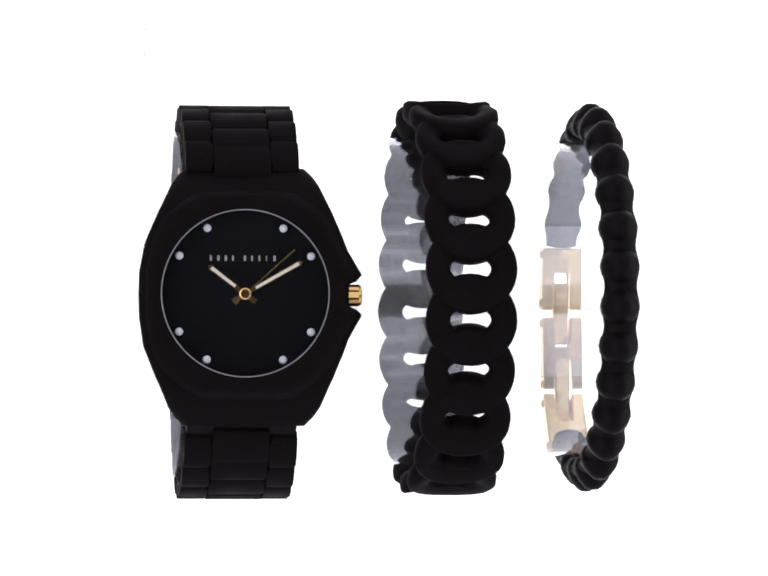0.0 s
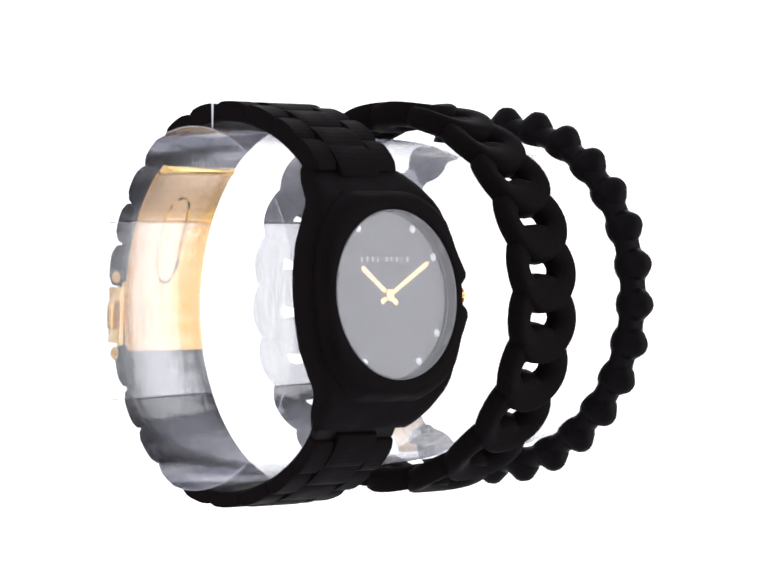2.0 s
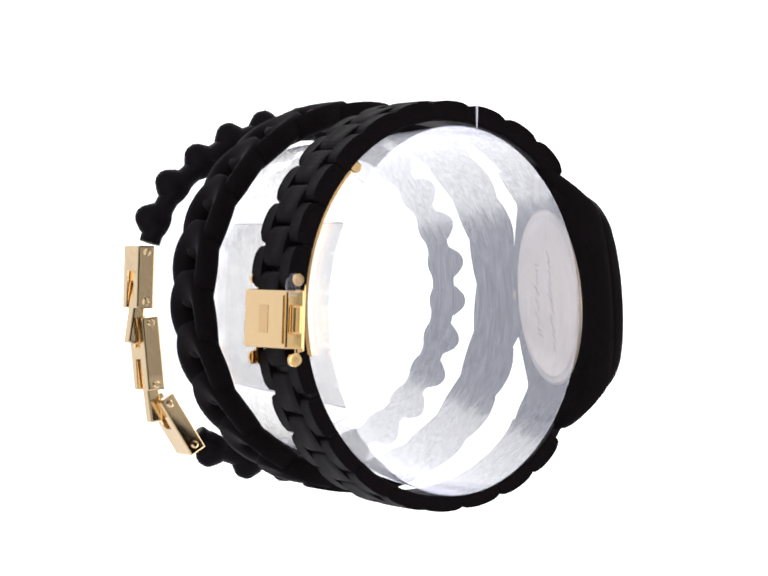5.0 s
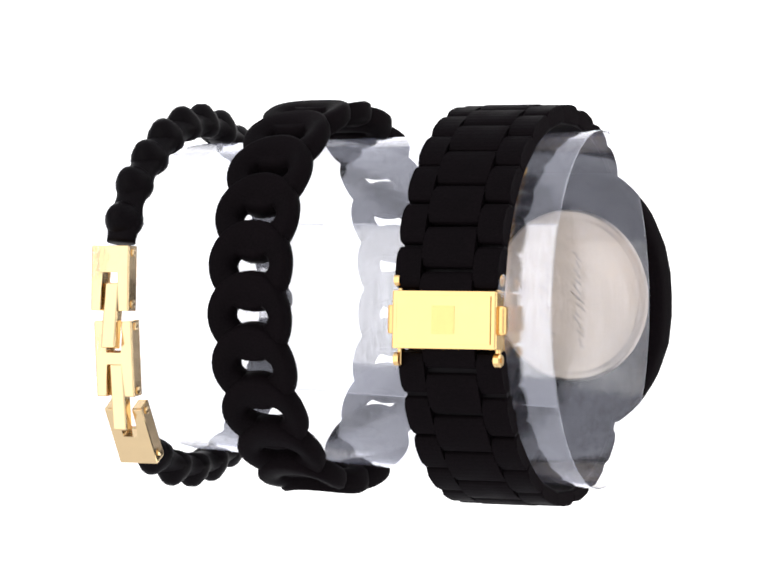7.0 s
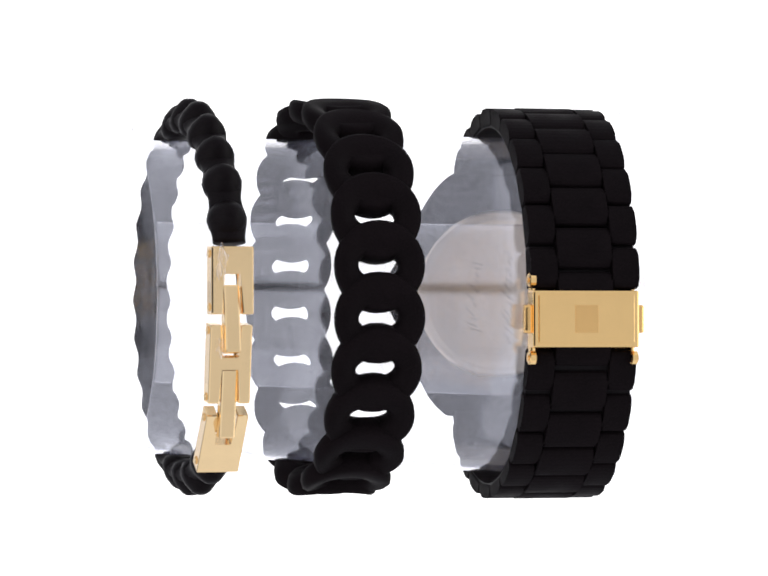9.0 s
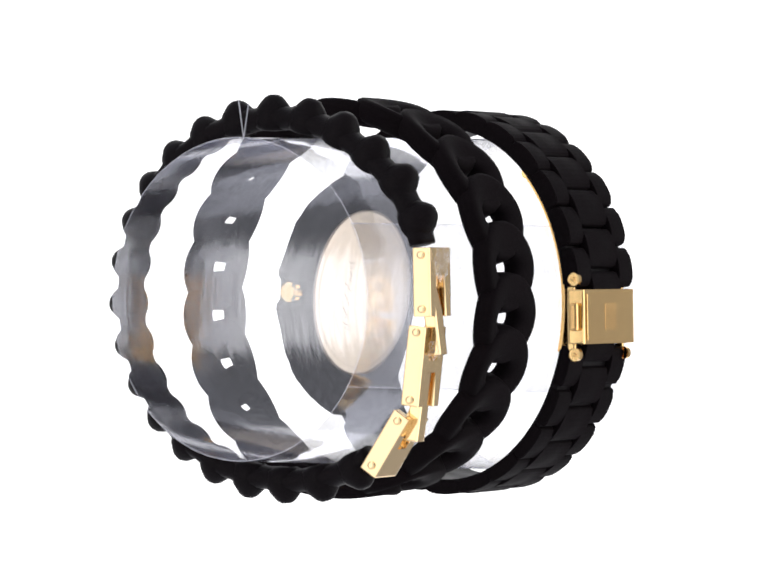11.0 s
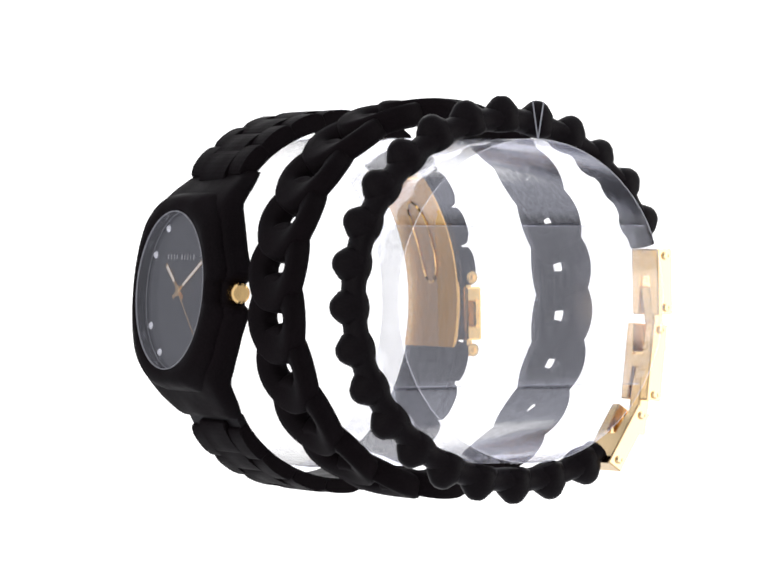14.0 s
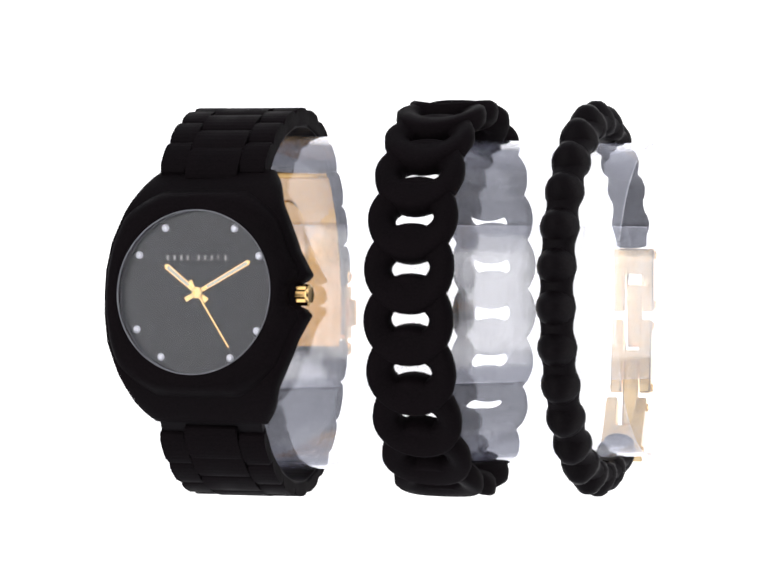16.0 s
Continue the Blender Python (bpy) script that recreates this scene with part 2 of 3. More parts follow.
def thread(x, lean, a):
    """Two fine nylon lines from the sleeve's top up to the tent's roof."""
    top = new("hanging_thread")
    tagged(top, "fine white nylon thread hanging the clear sleeve", "thread", "threads of the display")
    foot = sleeve_section(x, radians(a), -0.3)
    for side in (-1, 1):
        end = foot + Vector((0, side * lean * 7.0, 7.0))
        far = Vector((foot.x, foot.y + side * lean * 7.0, 1295))
        bm = bmesh.new()
        rings = []
        for c in (foot, end, far):
            rings.append([bm.verts.new(c + 0.11 * Vector((math.cos(k * math.pi / 3), math.sin(k * math.pi / 3), 0))) for k in range(6)])
        for a, b in zip(rings, rings[1:]):
            for k in range(6):
                bm.faces.new((a[k], a[(k + 1) % 6], b[(k + 1) % 6], b[k]))
        bm.faces.new(rings[0][::-1])
        bm.faces.new(rings[-1])
        part("line", sized(bm), NYLON, top)
    return top


SLEEVE = clear_sleeve()
THREADS = [thread(-45.2, 0.03, 100), thread(49.0, 0.17, 88)]


# ---- the watch ----
WATCH_X, SHEAR = -28.5, -0.01
CASE = Matrix.Translation((-28.1, -29.2, 0.8)) @ pose(0, 0, 0, 0, 0, -2.3) @ pose(0, 0, 0, -4.4) @ Matrix(((1, 0, 0, 0), (0, 0, -1, 0), (0, 1, 0, 0), (0, 0, 0, 1)))
# In the case's own space: x to the crown, y to twelve o'clock, z out of the dial.


def lean_x(p):
    return Vector((p.x + WATCH_X - RING_LEAN * (p.y - 3.0), p.y + SHEAR * p.x, p.z))


def case_half_width(v, side):
    """The case's outline: half its width at the height v, with the crown's shoulders on one side."""
    keys = ((-23.2, 10.9), (-21.6, 12.5), (-20, 13.6), (-15, 15.7), (-9, 17.8), (-4, 18.5), (0, 18.6), (4, 18.5), (9, 17.6), (15, 15.4), (20, 13.2), (21.6, 12.2), (23.2, 10.8))
    w = float(np.interp(v, [k[0] for k in keys], [k[1] for k in keys]))
    w += float(np.interp(abs(v), (0, 10, 16), (0.4, 0.35, 0)))
    if side > 0:
        w += float(np.interp(abs(v), (0, 2.0, 2.6, 3.6, 5.0, 8.5), (-0.3, -0.3, 1.1, 2.0, 1.4, 0)))
    return w


def watch_case(top):
    bm = bmesh.new()
    vs = sorted(set([-23.2, -22.6, -21.5, 21.5, 22.6, 23.2] + [i * 1.0 for i in range(-20, 21)] + [2.3, -2.3, 2.6, -2.6, 3.6, -3.6]))
    rows = []
    for v in vs:
        front = float(np.interp(abs(v), (0, 13.5, 15.4, 17.0, 19.0, 21.0, 23.2), (0.15, 0.15, -0.05, -0.8, -2.4, -4.3, -6.7)))
        back = float(np.interp(abs(v), (0, 16.6, 18.6, 23.2), (-5.2, -5.2, -6.6, -10.2)))
        if abs(v) > 23:
            front -= 0.5
        l, r = -case_half_width(v, -1), case_half_width(v, 1)
        ring = [(l + 1.2, back), (l + 0.3, back + 0.6), (l, back + 1.5), (l, front - 1.5), (l + 0.3, front - 0.5), (l + 1.3, front - 0.05),
                (l + 3.2, front), (0, front), (r - 3.2, front), (r - 1.3, front - 0.05), (r - 0.3, front - 0.5), (r, front - 1.5), (r, back + 1.5), (r - 0.3, back + 0.6), (r - 1.2, back)]
        rows.append([bm.verts.new((x, v, z)) for x, z in ring])
    for a, b in zip(rows, rows[1:]):
        for j in range(len(a)):
            bm.faces.new((a[j], a[(j + 1) % len(a)], b[(j + 1) % len(a)], b[j]))
    bm.faces.new(rows[0])
    bm.faces.new(rows[-1])
    case = part("case", put(bm, CASE), RUBBER, top, "matt black silicone-coated tonneau case", True)
    bm = bmesh.new()
    rings = []
    for k in range(120):
        a = 2 * math.pi * k / 120
        c, d = math.cos(a), math.sin(a)
        r = 15.3
        while r < 20.4 and abs(r * d) < 18.8 and abs(r * c) < case_half_width(r * d, 1 if c > 0 else -1) - 0.9:
            r += 0.05
        v = abs(r * d)
        edge = float(np.interp(v, (0, 13.5, 15.4, 17.0, 19.0), (-0.2, -0.2, -0.3, -1.1, -2.7)))
        pts = [(15.02, 0.0), (15.02, 2.4), (15.15, 2.58)] + [(15.15 + (r - 15.15) * f, 2.58 + (edge - 2.58) * g) for f, g in ((0.3, 0.02), (0.58, 0.08), (0.82, 0.42), (1.0, 1.0))] + [(r * 0.97, edge - 0.8)]
        rings.append([bm.verts.new((q * c, q * d, z)) for q, z in pts])
    for a, b in zip(rings, rings[1:] + rings[:1]):
        for j in range(len(a) - 1):
            bm.faces.new((a[j], a[j + 1], b[j + 1], b[j]))
    part("bezel", put(bm, CASE), RUBBER, case, "matt black bezel round the sunken dial", True)
    part("rim", put(lathe([(14.8, 2.3), (14.8, 2.53), (14.96, 2.53), (15.0, 2.3), (14.8, 2.3)], 96), CASE), RIM, case, "thin grey edge of the raised glass", True)
    part("seat_ring", put(lathe([(14.95, 0.1), (14.95, 0.34), (15.08, 0.34), (15.08, 0.1), (14.95, 0.1)], 96), CASE), RIM, case, "thin grey ring round the dial", True)
    dial = part("dial", put(lathe([(0, 0.0), (14.94, 0.0), (14.94, 0.25), (0, 0.25)], 96), CASE), DIAL, top, "glossy black dial with eight stones")
    for k in range(12):
        if k % 3:
            a = math.pi / 2 - k * math.pi / 6
            c = (13.55 * math.cos(a), 13.55 * math.sin(a), 0.25)
            part("stone", put(lathe([(0.74, 0), (0.74, 0.1), (0.45, 0.38), (0, 0.38)], 8), CASE @ Matrix.Translation(c)), GEM, dial, "small clear faceted stone")
    x = -6.3
    for k in range(10):
        w = (0.34, 0.4, 0.4, 0.3, 0, 0.4, 0.3, 0.3, 0.16, 0.4)[k]
        if w:
            part("print_bar", put(prism([(0, 0), (w, 0), (w, 0.95), (0, 0.95)], 0.02, centre=False), CASE @ Matrix.Translation((x, 5.9, 0.252))), SILVER, dial)
        x += 1.32 if w else 0.75
    part("crystal", put(lathe([(0, 2.48), (14.68, 2.48), (14.78, 2.3), (14.8, 1.2), (14.8, 1.1), (0, 1.1)], 96), CASE), CRYSTAL, top, "thick clear raised watch glass")
    for name, ang, length, w, tail, h in (("hour_hand", 52.5, 8.3, 1.05, 2.4, 0.42), ("minute_hand", -60.2, 11.7, 0.95, 2.6, 0.54)):
        m = CASE @ pose(0, 0, h, 0, 0, ang)
        hand = part(name, put(prism([(-w / 2, -tail), (w / 2, -tail), (w * 0.4, 0), (w / 2, length - 0.5), (0, length), (-w / 2, length - 0.5), (-w * 0.4, 0)], 0.1), m), GOLD, top, "gold " + name.replace("_", " "))
        part("inlay", put(prism([(-w * 0.25, 2.2), (w * 0.25, 2.2), (w * 0.3, length - 0.7), (-w * 0.3, length - 0.7)], 0.05), m @ Matrix.Translation((0, 0, 0.06))), LUME, hand)
    second = part("second_hand", sized(prism([(-0.42, -2.6), (0.42, -2.6), (0.16, -0.8), (0.13, 11.8), (-0.13, 11.8), (-0.16, -0.8)], 0.08)), GOLD, top, "thin gold second hand")
    part("hub", put(lathe([(1.05, 0.3), (1.05, 0.78), (0.8, 0.85), (0, 0.85)], 20), CASE), GOLD, top, "gold centre cap")
    # crown
    ribs = [((2.0 if i % 2 else 1.72) * math.cos(2 * math.pi * i / 24), (2.0 if i % 2 else 1.72) * math.sin(2 * math.pi * i / 24)) for i in range(24)]
    m = CASE @ axes(Vector((17.7, 0, -2.6)), (0, 0, 1), (0, 1, 0), (1, 0, 0))
    crown = part("crown", put(prism(ribs, 2.4, centre=False), m @ Matrix.Translation((0, 0, 0.3))), GOLD_SATIN, top, "ribbed gold crown")
    part("crown_cap", put(lathe([(1.9, 0), (1.9, 0.25), (1.5, 0.5), (0, 0.55)], 24), m @ Matrix.Translation((0, 0, 2.7))), GOLD, crown)
    part("crown_stem", put(lathe([(1.1, -1.0), (1.1, 0.7), (0, 0.7)], 16), m), GOLD_SATIN, crown)
    # back cover
    m = CASE @ Matrix.Translation((0, 0, -4.85))
    back = part("back_cover", put(lathe([(0, -0.7), (7, -0.7), (14.2, -0.7), (14.6, -0.68), (14.95, -0.5), (15.4, -0.55), (16.2, -0.35), (16.4, 0.2), (0, 0.2)], 72), m), STEEL, top, "brushed steel back cover with worn engraving", True)
    # two rows of worn script, as plain slanted strokes
    rnd = random.Random(4)
    for row, u in ((0, -1.6), (1, 5.2)):
        v = -9.5 + 2.5 * row
        while v < 9.0 - 2.0 * row:
            w = rnd.uniform(0.9, 2.6)
            part("engraved_bar", put(box(w, 0.28, 0.07, 0.02), m @ Matrix.Translation((u + rnd.uniform(-0.7, 0.7), v, -0.715)) @ pose(0, 0, 0, 0, 0, rnd.uniform(10, 60))), ENGRAVED, back)
            v += rnd.uniform(0.9, 1.5)
    return second


def band_point(a, out=0.0):
    """The band's inner oval at an angle from the clasp side upwards, and the outward way."""
    ry, rz = (25.9, 33.2)
    c, d = math.cos(a), math.sin(a)
    e = 1.0 if c > 0 else 1.0 - 0.14 * min(1.0, -c / 0.75)
    p = Vector((0, 0.9 + ry * math.copysign(abs(c) ** e, c), -1.5 + rz * math.copysign(abs(d) ** e, d)))
    n = Vector((0, math.copysign(abs(c) ** (2 - e), c) / ry, math.copysign(abs(d) ** (2 - e), d) / rz)).normalized()
    return p + n * out, n


def band_mesh(width, length, thick):
    h = length / 2
    crest = [(h * math.cos(math.pi * k / 10), thick * (0.60 + 0.40 * math.sin(math.pi * k / 10) ** 0.8)) for k in range(11)]
    outline = [(-h, 0.0), (h, 0.0)] + crest
    bm = prism(outline, width)
    bmesh.ops.bevel(bm, geom=[e for e in bm.edges if abs(e.verts[0].co.z - e.verts[1].co.z) < 1e-6], offset=0.28, segments=1, affect="EDGES")
    return link_mesh("band_link", sized(bm), RUBBER)


def watch_band(top):
    # angles from the clasp over the top to the case, and from the clasp under the bottom to the case
    for a0, a1, n, thick in ((6.5, 141.0, 10, 3.6), (-13.5, -142.0, 9, 2.8)):
        mid, side = band_mesh(10.2, 7.5, thick), band_mesh(5.0, 7.5, thick - 0.1)
        for k in range(-1, n):
            for x, me, shift in ((-7.7, side, 0.0), (0.0, mid, 0.5), (7.7, side, 0.0)):
                if k < 0 and not shift:
                    continue
                a = radians(a0 + (a1 - a0) * (k + 0.4 + shift * 0.9) / n)
                if shift and k == n - 1:
                    a = radians(a0 + (a1 - a0) * (k + 0.6) / n)
                p, nrm = band_point(a, 0.15)
                tang = Vector((0, -nrm.z, nrm.y))
                q = lean_x(Vector((x, p.y, p.z)))
                m = axes(q, tang, nrm, Vector((1, 0, 0)))
                shared("band_link", me, top, metres(m))
    # the thin inner strap that the links sit on
    for a0, a1 in ((7.0, 144.0), (-14.0, -145.0)):
        bm = bmesh.new()
        rows = []
        for k in range(41):
            a = radians(a0 + (a1 - a0) * k / 40)
            ring = []
            for x, o in ((-9.9, 0), (9.9, 0), (9.9, 1.6), (-9.9, 1.6)):
                p, nrm = band_point(a, o)
                ring.append(bm.verts.new(lean_x(Vector((x, p.y, p.z)))))
            rows.append(ring)
        for r, s in zip(rows, rows[1:]):
            for j in range(4):
                bm.faces.new((r[j], r[(j + 1) % 4], s[(j + 1) % 4], s[j]))
        bm.faces.new(rows[0])
        bm.faces.new(rows[-1])
        part("strap_lining", sized(bm), RUBBER_IN, top, "smooth black inside of the strap")


def watch_clasp(top):
    yaw = pose(0, 0, 0, 0, 0, 2.2)
    m = Matrix.Translation((-28.7, 28.6, -3.5)) @ yaw @ pose(0, 0, 0, 1.5)
    clasp = part("clasp", put(box(20.2, 3.4, 10.3, 0.35), m @ Matrix.Translation((0, 0.6, 0))), GOLD, top, "polished gold folding clasp")
    part("cover_plate", put(box(18.2, 0.3, 8.6, 0.1), m @ Matrix.Translation((0, 2.4, 0))), GOLD, clasp)
    part("emblem", put(box(4.4, 0.08, 5.0, 0.03), m @ Matrix.Translation((0, 2.57, 0))), GOLD_SATIN, clasp, "plain raised square emblem")
    for s in (-1, 1):
        part("push_button", put(prism([(-0.9, -2.6), (0.9, -2.6), (0.9, 2.6), (-0.9, 2.6)], 1.6, 0.5), m @ Matrix.Translation((s * 10.6, 0.6, 0)) @ axes(Vector((0, 0, 0)), (0, 1, 0), (0, 0, 1), (1, 0, 0))), GOLD_SATIN, clasp)
        part("side_plate", put(box(0.9, 1.6, 16.4, 0.3), m @ Matrix.Translation((s * 9.5, -0.6, 0))), GOLD, clasp)
        for v in (-1, 1):
            part("lug", put(lathe([(1.25, -0.6), (1.25, 0.4), (1.0, 0.6), (0, 0.6)], 16), m @ Matrix.Translation((s * 9.8, 0.2, v * 7.0)) @ axes(Vector((0, 0, 0)), (0, 1, 0), (0, 0, 1), (s, 0, 0))), GOLD, clasp)
            part("pin", put(lathe([(0.5, 0.55), (0.5, 0.75), (0, 0.78)], 10), m @ Matrix.Translation((s * 9.8, 0.2, v * 7.0)) @ axes(Vector((0, 0, 0)), (0, 1, 0), (0, 0, 1), (s, 0, 0))), GOLD_SATIN, clasp)
    # folded blade along the inside of the upper strap
    bm = bmesh.new()
    rows = []
    for k in range(25):
        a = radians(-15 + 62 * k / 24)
        ring = []
        for x, o in ((-9.5, -0.6), (9.5, -0.6), (9.5, 0.1), (-9.5, 0.1)):
            p, nrm = band_point(a, o)
            ring.append(bm.verts.new(lean_x(Vector((x, p.y, p.z)))))
        rows.append(ring)
    for r, s in zip(rows, rows[1:]):
        for j in range(4):
            bm.faces.new((r[j], r[(j + 1) % 4], s[(j + 1) % 4], s[j]))
    bm.faces.new(rows[0])
    bm.faces.new(rows[-1])
    blade = part("blade", sized(bm), GOLD_SATIN, top, "curved gold folding blade")
    # raised oval loop pressed into the blade
    bm = bmesh.new()
    rings = []
    for k in range(40):
        u = 2 * math.pi * k / 40
        x, a = 2.9 * math.cos(u), radians(22 + 15 * math.copysign(abs(math.sin(u)) ** 0.6, math.sin(u)))
        p, nrm = band_point(a, -0.72)
        c = lean_x(Vector((x, p.y, p.z)))
        rings.append([bm.verts.new(c + 0.25 * (math.cos(w) * nrm + math.sin(w) * Vector((math.cos(u), 0, math.sin(u))).normalized())) for w in (0, 1.57, 3.14, 4.71)])
    for k in range(40):
        for j in range(4):
            bm.faces.new((rings[k][j], rings[k][(j + 1) % 4], rings[(k + 1) % 40][(j + 1) % 4], rings[(k + 1) % 40][j]))
    part("pressed_loop", sized(bm), GOLD, blade)
    p, nrm = band_point(radians(49), -0.35)
    part("hinge", put(lathe([(0, -9.3), (0.9, -9.3), (1.05, -9.1), (1.05, 9.1), (0.9, 9.3), (0, 9.3)], 16), Matrix.Translation((WATCH_X - RING_LEAN * (p.y - 3.0), p.y, p.z)) @ yaw @ axes(Vector((0, 0, 0)), (0, 1, 0), (0, 0, 1), (1, 0, 0))), GOLD, blade)


def wrist_watch():
    top = new("wrist_watch")
    tagged(top, "black silicone wrist watch with black dial and gold hands", "watch")
    second = watch_case(top)
    watch_band(top)
    watch_clasp(top)
    return top, second


WATCH, SECOND_HAND = wrist_watch()


# ---- the chain-link bracelet ----
def chain_bracelet():
    top = new("chain_bracelet")
    tagged(top, "matt black silicone curb-chain bracelet on the clear sleeve", "bracelet", "bracelets on the sleeve")
    bm = bmesh.new()
    nu, nv = 36, 12
    rings = []
    for i in range(nu):
        u = 2 * math.pi * i / nu
        cu, su = math.cos(u), math.sin(u)
        ring = []
        for j in range(nv):
            w = 2 * math.pi * j / nv
            cw, sw = math.cos(w), math.sin(w)
            soft = 0.75 - 0.35 * su * su
            cw, sw = math.copysign(abs(cw) ** soft, cw), math.copysign(abs(sw) ** soft, sw)
            ox, oy = 8.3, 8.3
            ix, iy = 3.65, 2.2
            rx, ry = (ox + ix) / 2 + (ox - ix) / 2 * cw, (oy + iy) / 2 + (oy - iy) / 2 * cw
            x, y = rx * cu, ry * su
            # the side bars stand proud; one end of each link climbs over its neighbour, the other dips under
            rise = 1.5 * (x / ox) ** 2 - 0.65 + CHAIN_SHEAR * y
            ring.append(bm.verts.new((x, y, 2.2 * sw + rise)))
        rings.append(ring)
    for i in range(nu):
        for j in range(nv):
            bm.faces.new((rings[i][j], rings[(i + 1) % nu][j], rings[(i + 1) % nu][(j + 1) % nv], rings[i][(j + 1) % nv]))
    me = link_mesh("chain_link", sized(bm), RUBBER, True)
    n, cy, ry, rz = 22, 0.5, 30.7, 34.0
    # even steps along the oval
    fine = [Vector((0, cy + ry * math.cos(a), rz * math.sin(a))) for a in np.linspace(0, 2 * math.pi, 2001)]
    run = np.concatenate([[0], np.cumsum([(q - p).length for p, q in zip(fine, fine[1:])])])
    start = run[-1] * CHAIN_START
    for k in range(n):
        s = (start + run[-1] * k / n) % run[-1]
        a = float(np.interp(s, run, np.linspace(0, 2 * math.pi, 2001)))
        a += 0.035 * math.cos(a)
        p = Vector((11.05, cy + ry * math.cos(a), rz * math.sin(a) - 0.05))
        nrm = Vector((0, math.cos(a) / ry, math.sin(a) / rz)).normalized()
        tang = Vector((0, -nrm.z, nrm.y))
        p.x -= 0.04 * (p.y - 1.5)
        shared("chain_link", me, top, metres(axes(p, Vector((-1, 0, 0)), tang, nrm)))
    return top


CHAIN_START, CHAIN_SHEAR = 0.52 / 22, 0.06
CHAIN = chain_bracelet()


# ---- the bead bracelet ----
BEAD_X, BEAD_LEAN, BEAD_C = 38.3, 0.035, (0.8, 0.25)


def bead_oval(a, out):
    out += float(np.interp(math.degrees(a) % 360, (17, 38, 50, 90, 130, 180, 215, 240, 270, 285, 300, 308), (1.0, 1.0, 0.2, 0, -0.2, -0.3, -0.6, -0.4, 0.3, 1.3, 2.6, 2.8)))
    ry, rz = 28.6 + out * 0.93, 29.2 + out
    p = Vector((0, BEAD_C[0] + ry * math.cos(a), BEAD_C[1] + rz * math.sin(a)))
    n = Vector((0, math.cos(a) / ry, math.sin(a) / rz)).normalized()
    return p, n


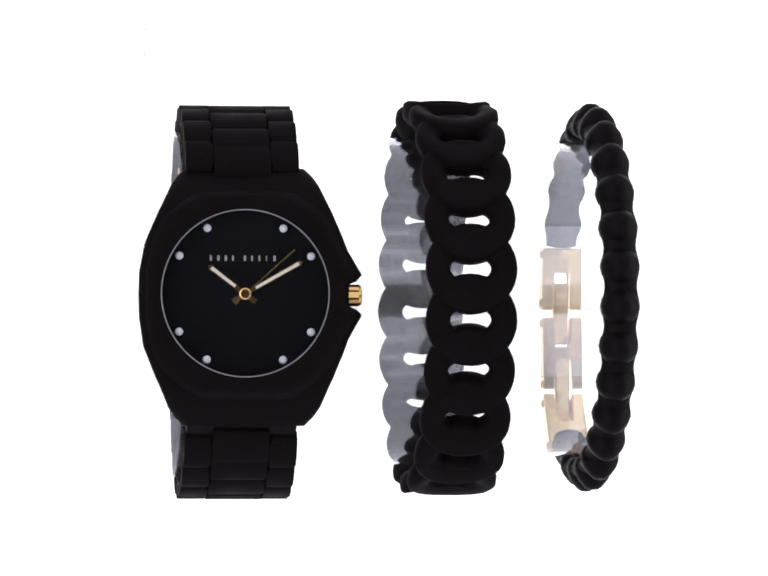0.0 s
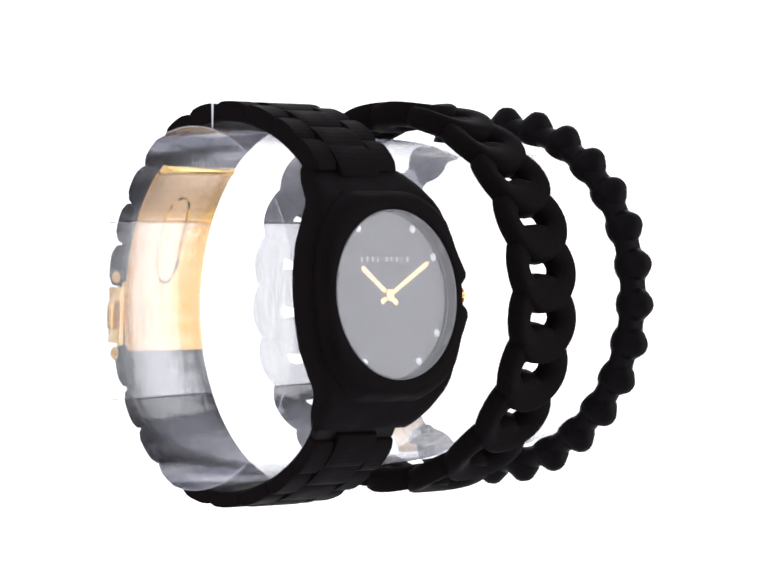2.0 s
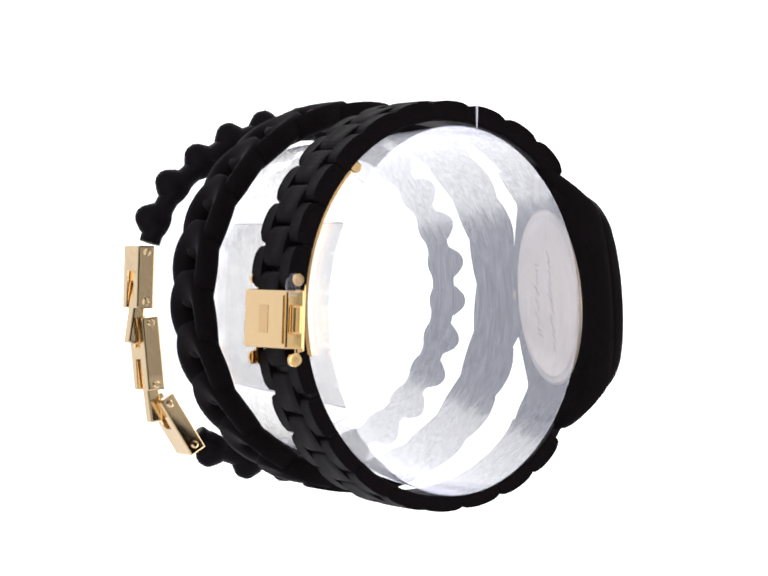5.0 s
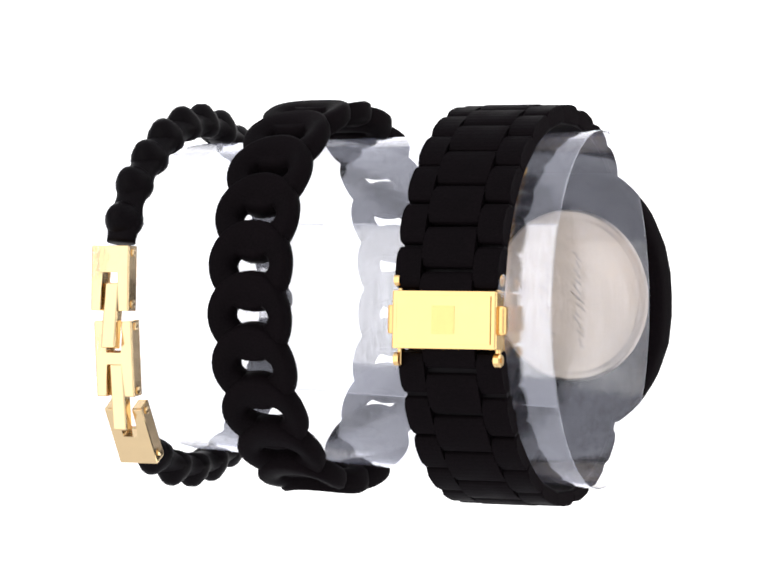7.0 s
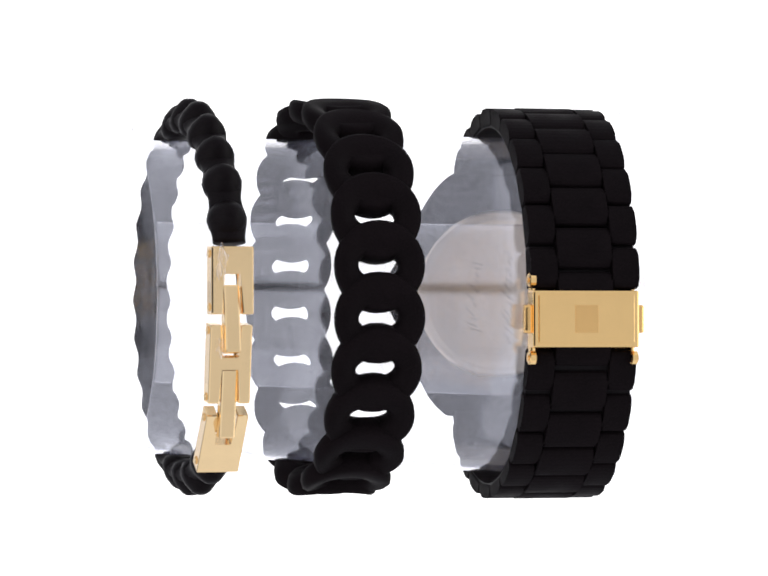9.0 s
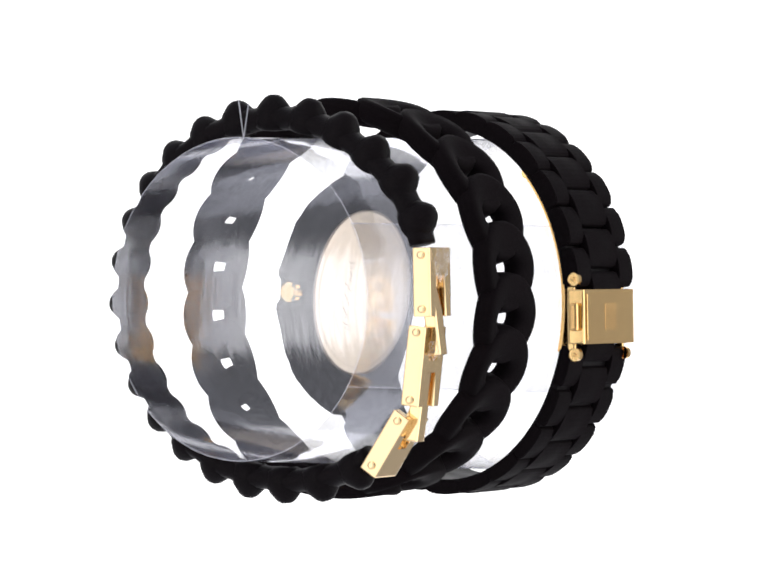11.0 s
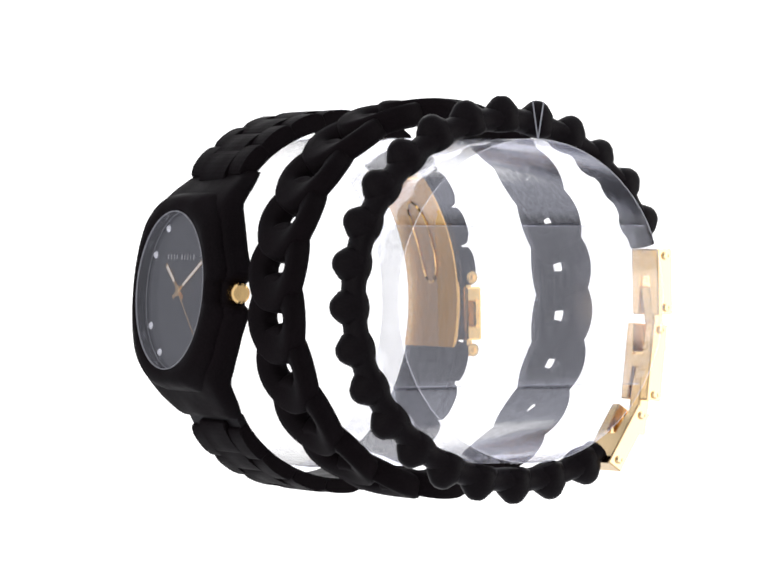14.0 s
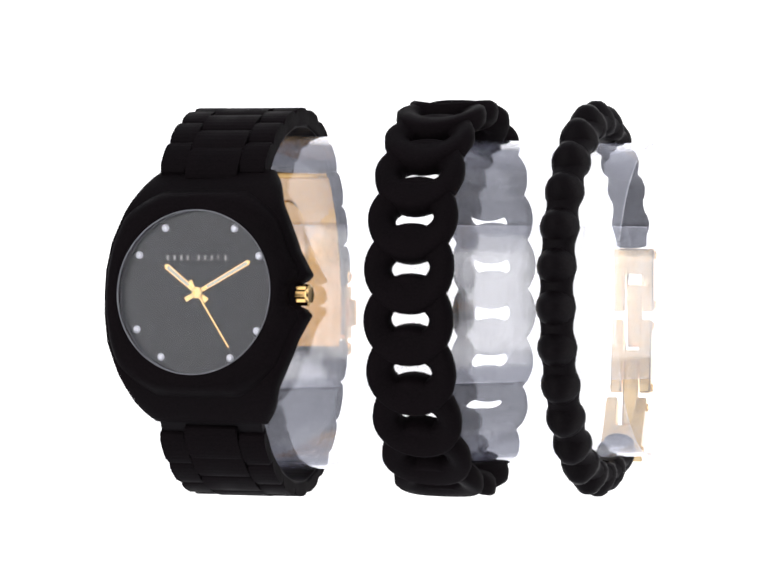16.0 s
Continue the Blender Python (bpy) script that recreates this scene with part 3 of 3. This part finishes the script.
def bead_bracelet():
    top = new("bead_bracelet")
    tagged(top, "narrow black silicone stud-bead bracelet with gold clasp", "bracelet", "bracelets on the sleeve")
    bm = bmesh.new()
    rows = []
    for k in range(221):
        a = radians(17 + (308 - 17) * k / 220)
        ring = []
        pinch = 0.5 + 0.5 * math.cos(2 * math.pi * (math.degrees(a) - 24.6) / ((301.0 - 24.6) / 21))
        for j in range(16):
            w = 2 * math.pi * (j + 0.5) / 16
            x, o = (2.95 + 0.55 * pinch) * math.cos(w), 2.7 + (2.1 + 0.3 * pinch) * math.sin(w)
            p, nrm = bead_oval(a, o)
            ring.append(bm.verts.new((x + BEAD_X - BEAD_LEAN * p.y, p.y, p.z)))
        rows.append(ring)
    for r, s in zip(rows, rows[1:]):
        for j in range(16):
            bm.faces.new((r[j], r[(j + 1) % 16], s[(j + 1) % 16], s[j]))
    bm.faces.new(rows[0])
    bm.faces.new(rows[-1])
    part("strap", sized(bm), BEAD_RUBBER, top, "scalloped black silicone strap", True)
    me = link_mesh("bead", sized(lathe([(2.2, 0.45), (3.2, 1.0), (3.65, 2.2), (3.5, 3.5), (2.95, 4.8), (2.2, 5.75), (1.65, 6.4), (0.9, 6.85), (0, 6.9)], 16)), BEAD_RUBBER, True)
    for k in range(22):
        a = radians(24.6 + (301.0 - 24.6) * k / 21)
        p, nrm = bead_oval(a, 0.0)
        tang = Vector((0, -nrm.z, nrm.y))
        shared("bead", me, top, metres(axes(Vector((BEAD_X - BEAD_LEAN * p.y, p.y, p.z)), Vector((1, 0, 0)), tang, nrm)))
    # three gold plates joined by two links
    w, s = 3.85, 1.75
    up = [(-w, 6), (-w, -6), (-s, -6), (-s, 1.4), (s, 1.4), (s, -6), (w, -6), (w, 6)]
    mid = [(-w, 7), (-w, -7), (-s, -7), (-s, -0.7), (s, -0.7), (s, -7), (w, -7), (w, 7), (s, 7), (s, 0.9), (-s, 0.9), (-s, 7)]
    low = [(-w, 6), (-s, 6), (-s, -0.5), (s, -0.5), (s, 6), (w, 6), (w, -6.3), (-w, -6.3)]
    for name, outline, y, z, tilt in (("clasp_plate", up, 33.7, 3.3, 1.5), ("clasp_plate", mid, 32.1, -11.3, -6), ("clasp_plate", low[::-1], 26.3, -24.8, -33)):
        m = Matrix.Translation((37.4, y - 0.2, z)) @ pose(0, 0, 0, 0, 0, 4) @ pose(0, 0, 0, tilt) @ axes(Vector((0, 0, 0)), (-1, 0, 0), (0, 0, 1), (0, 1, 0))
        plate = part(name, put(prism(outline, 3.4, 0.28), m), ROSE, top, "slotted polished rose-gold clasp plate")
        reach = 5.9 if outline is mid else 4.7
        for sx in (-1, 1):
            for v in (-reach, reach):
                part("rivet", put(lathe([(0.75, 0), (0.75, 0.2), (0.4, 0.35), (0, 0.35)], 12), m @ Matrix.Translation((sx * w, v, 0)) @ axes(Vector((0, 0, 0)), (0, 1, 0), (0, 0, sx), (sx, 0, 0))), ROSE, plate)
    for y, z, tilt, ln in ((33.6, -3.6, 8, 12.0), (30.6, -18.2, -8, 12.5)):
        m = Matrix.Translation((37.4, y - 0.2, z)) @ pose(0, 0, 0, 0, 0, 4) @ pose(0, 0, 0, tilt)
        part("joining_bar", put(box(2.9, 2.4, ln, 0.35), m @ Matrix.Translation((0, 0.6, 0))), ROSE, top, "narrow rose-gold joining bar")
    return top


BEADS = bead_bracelet()


# ---- scraps of clear tape at the clasps ----
def tape_scrap(place, size, seed):
    bm = bmesh.new()
    bmesh.ops.create_icosphere(bm, subdivisions=3, radius=1.0)
    for v in bm.verts:
        q = v.co * 1.7 + Vector((seed * 3.1, 0, 0))
        v.co *= 0.75 + 0.5 * noise.noise(q) + 0.25 * noise.noise(q * 2.7)
        v.co = Vector((v.co.x * size[0], v.co.y * size[1], v.co.z * size[2]))
    bm.transform(Matrix.Translation(place))
    ob = new("tape_scrap", link_mesh("tape_scrap", sized(bm), TAPE))
    return tagged(ob, "crumpled scrap of clear tape at a clasp", "tape", "tape scraps at the clasps")


SCRAPS = [tape_scrap((39.5, 36.9, 6.5), (1.2, 1.8, 3.6), 1), tape_scrap((39.0, 34.9, -8.5), (1.2, 1.5, 2.0), 2),
          tape_scrap((-39.8, 29.6, 2.5), (0.7, 1.8, 2.8), 3)]


# ---- what moves ----
def motions():
    rows = turntable_rows()
    for thing in (WATCH, CHAIN, BEADS, SLEEVE, *THREADS, *SCRAPS):
        walk(thing, rows)
    base = metres(CASE)
    walk(SECOND_HAND, [(float(t), base @ pose(0, 0, 0.00066, 0, 0, -48 - 6.15 * t)) for t in range(17)])


motions()
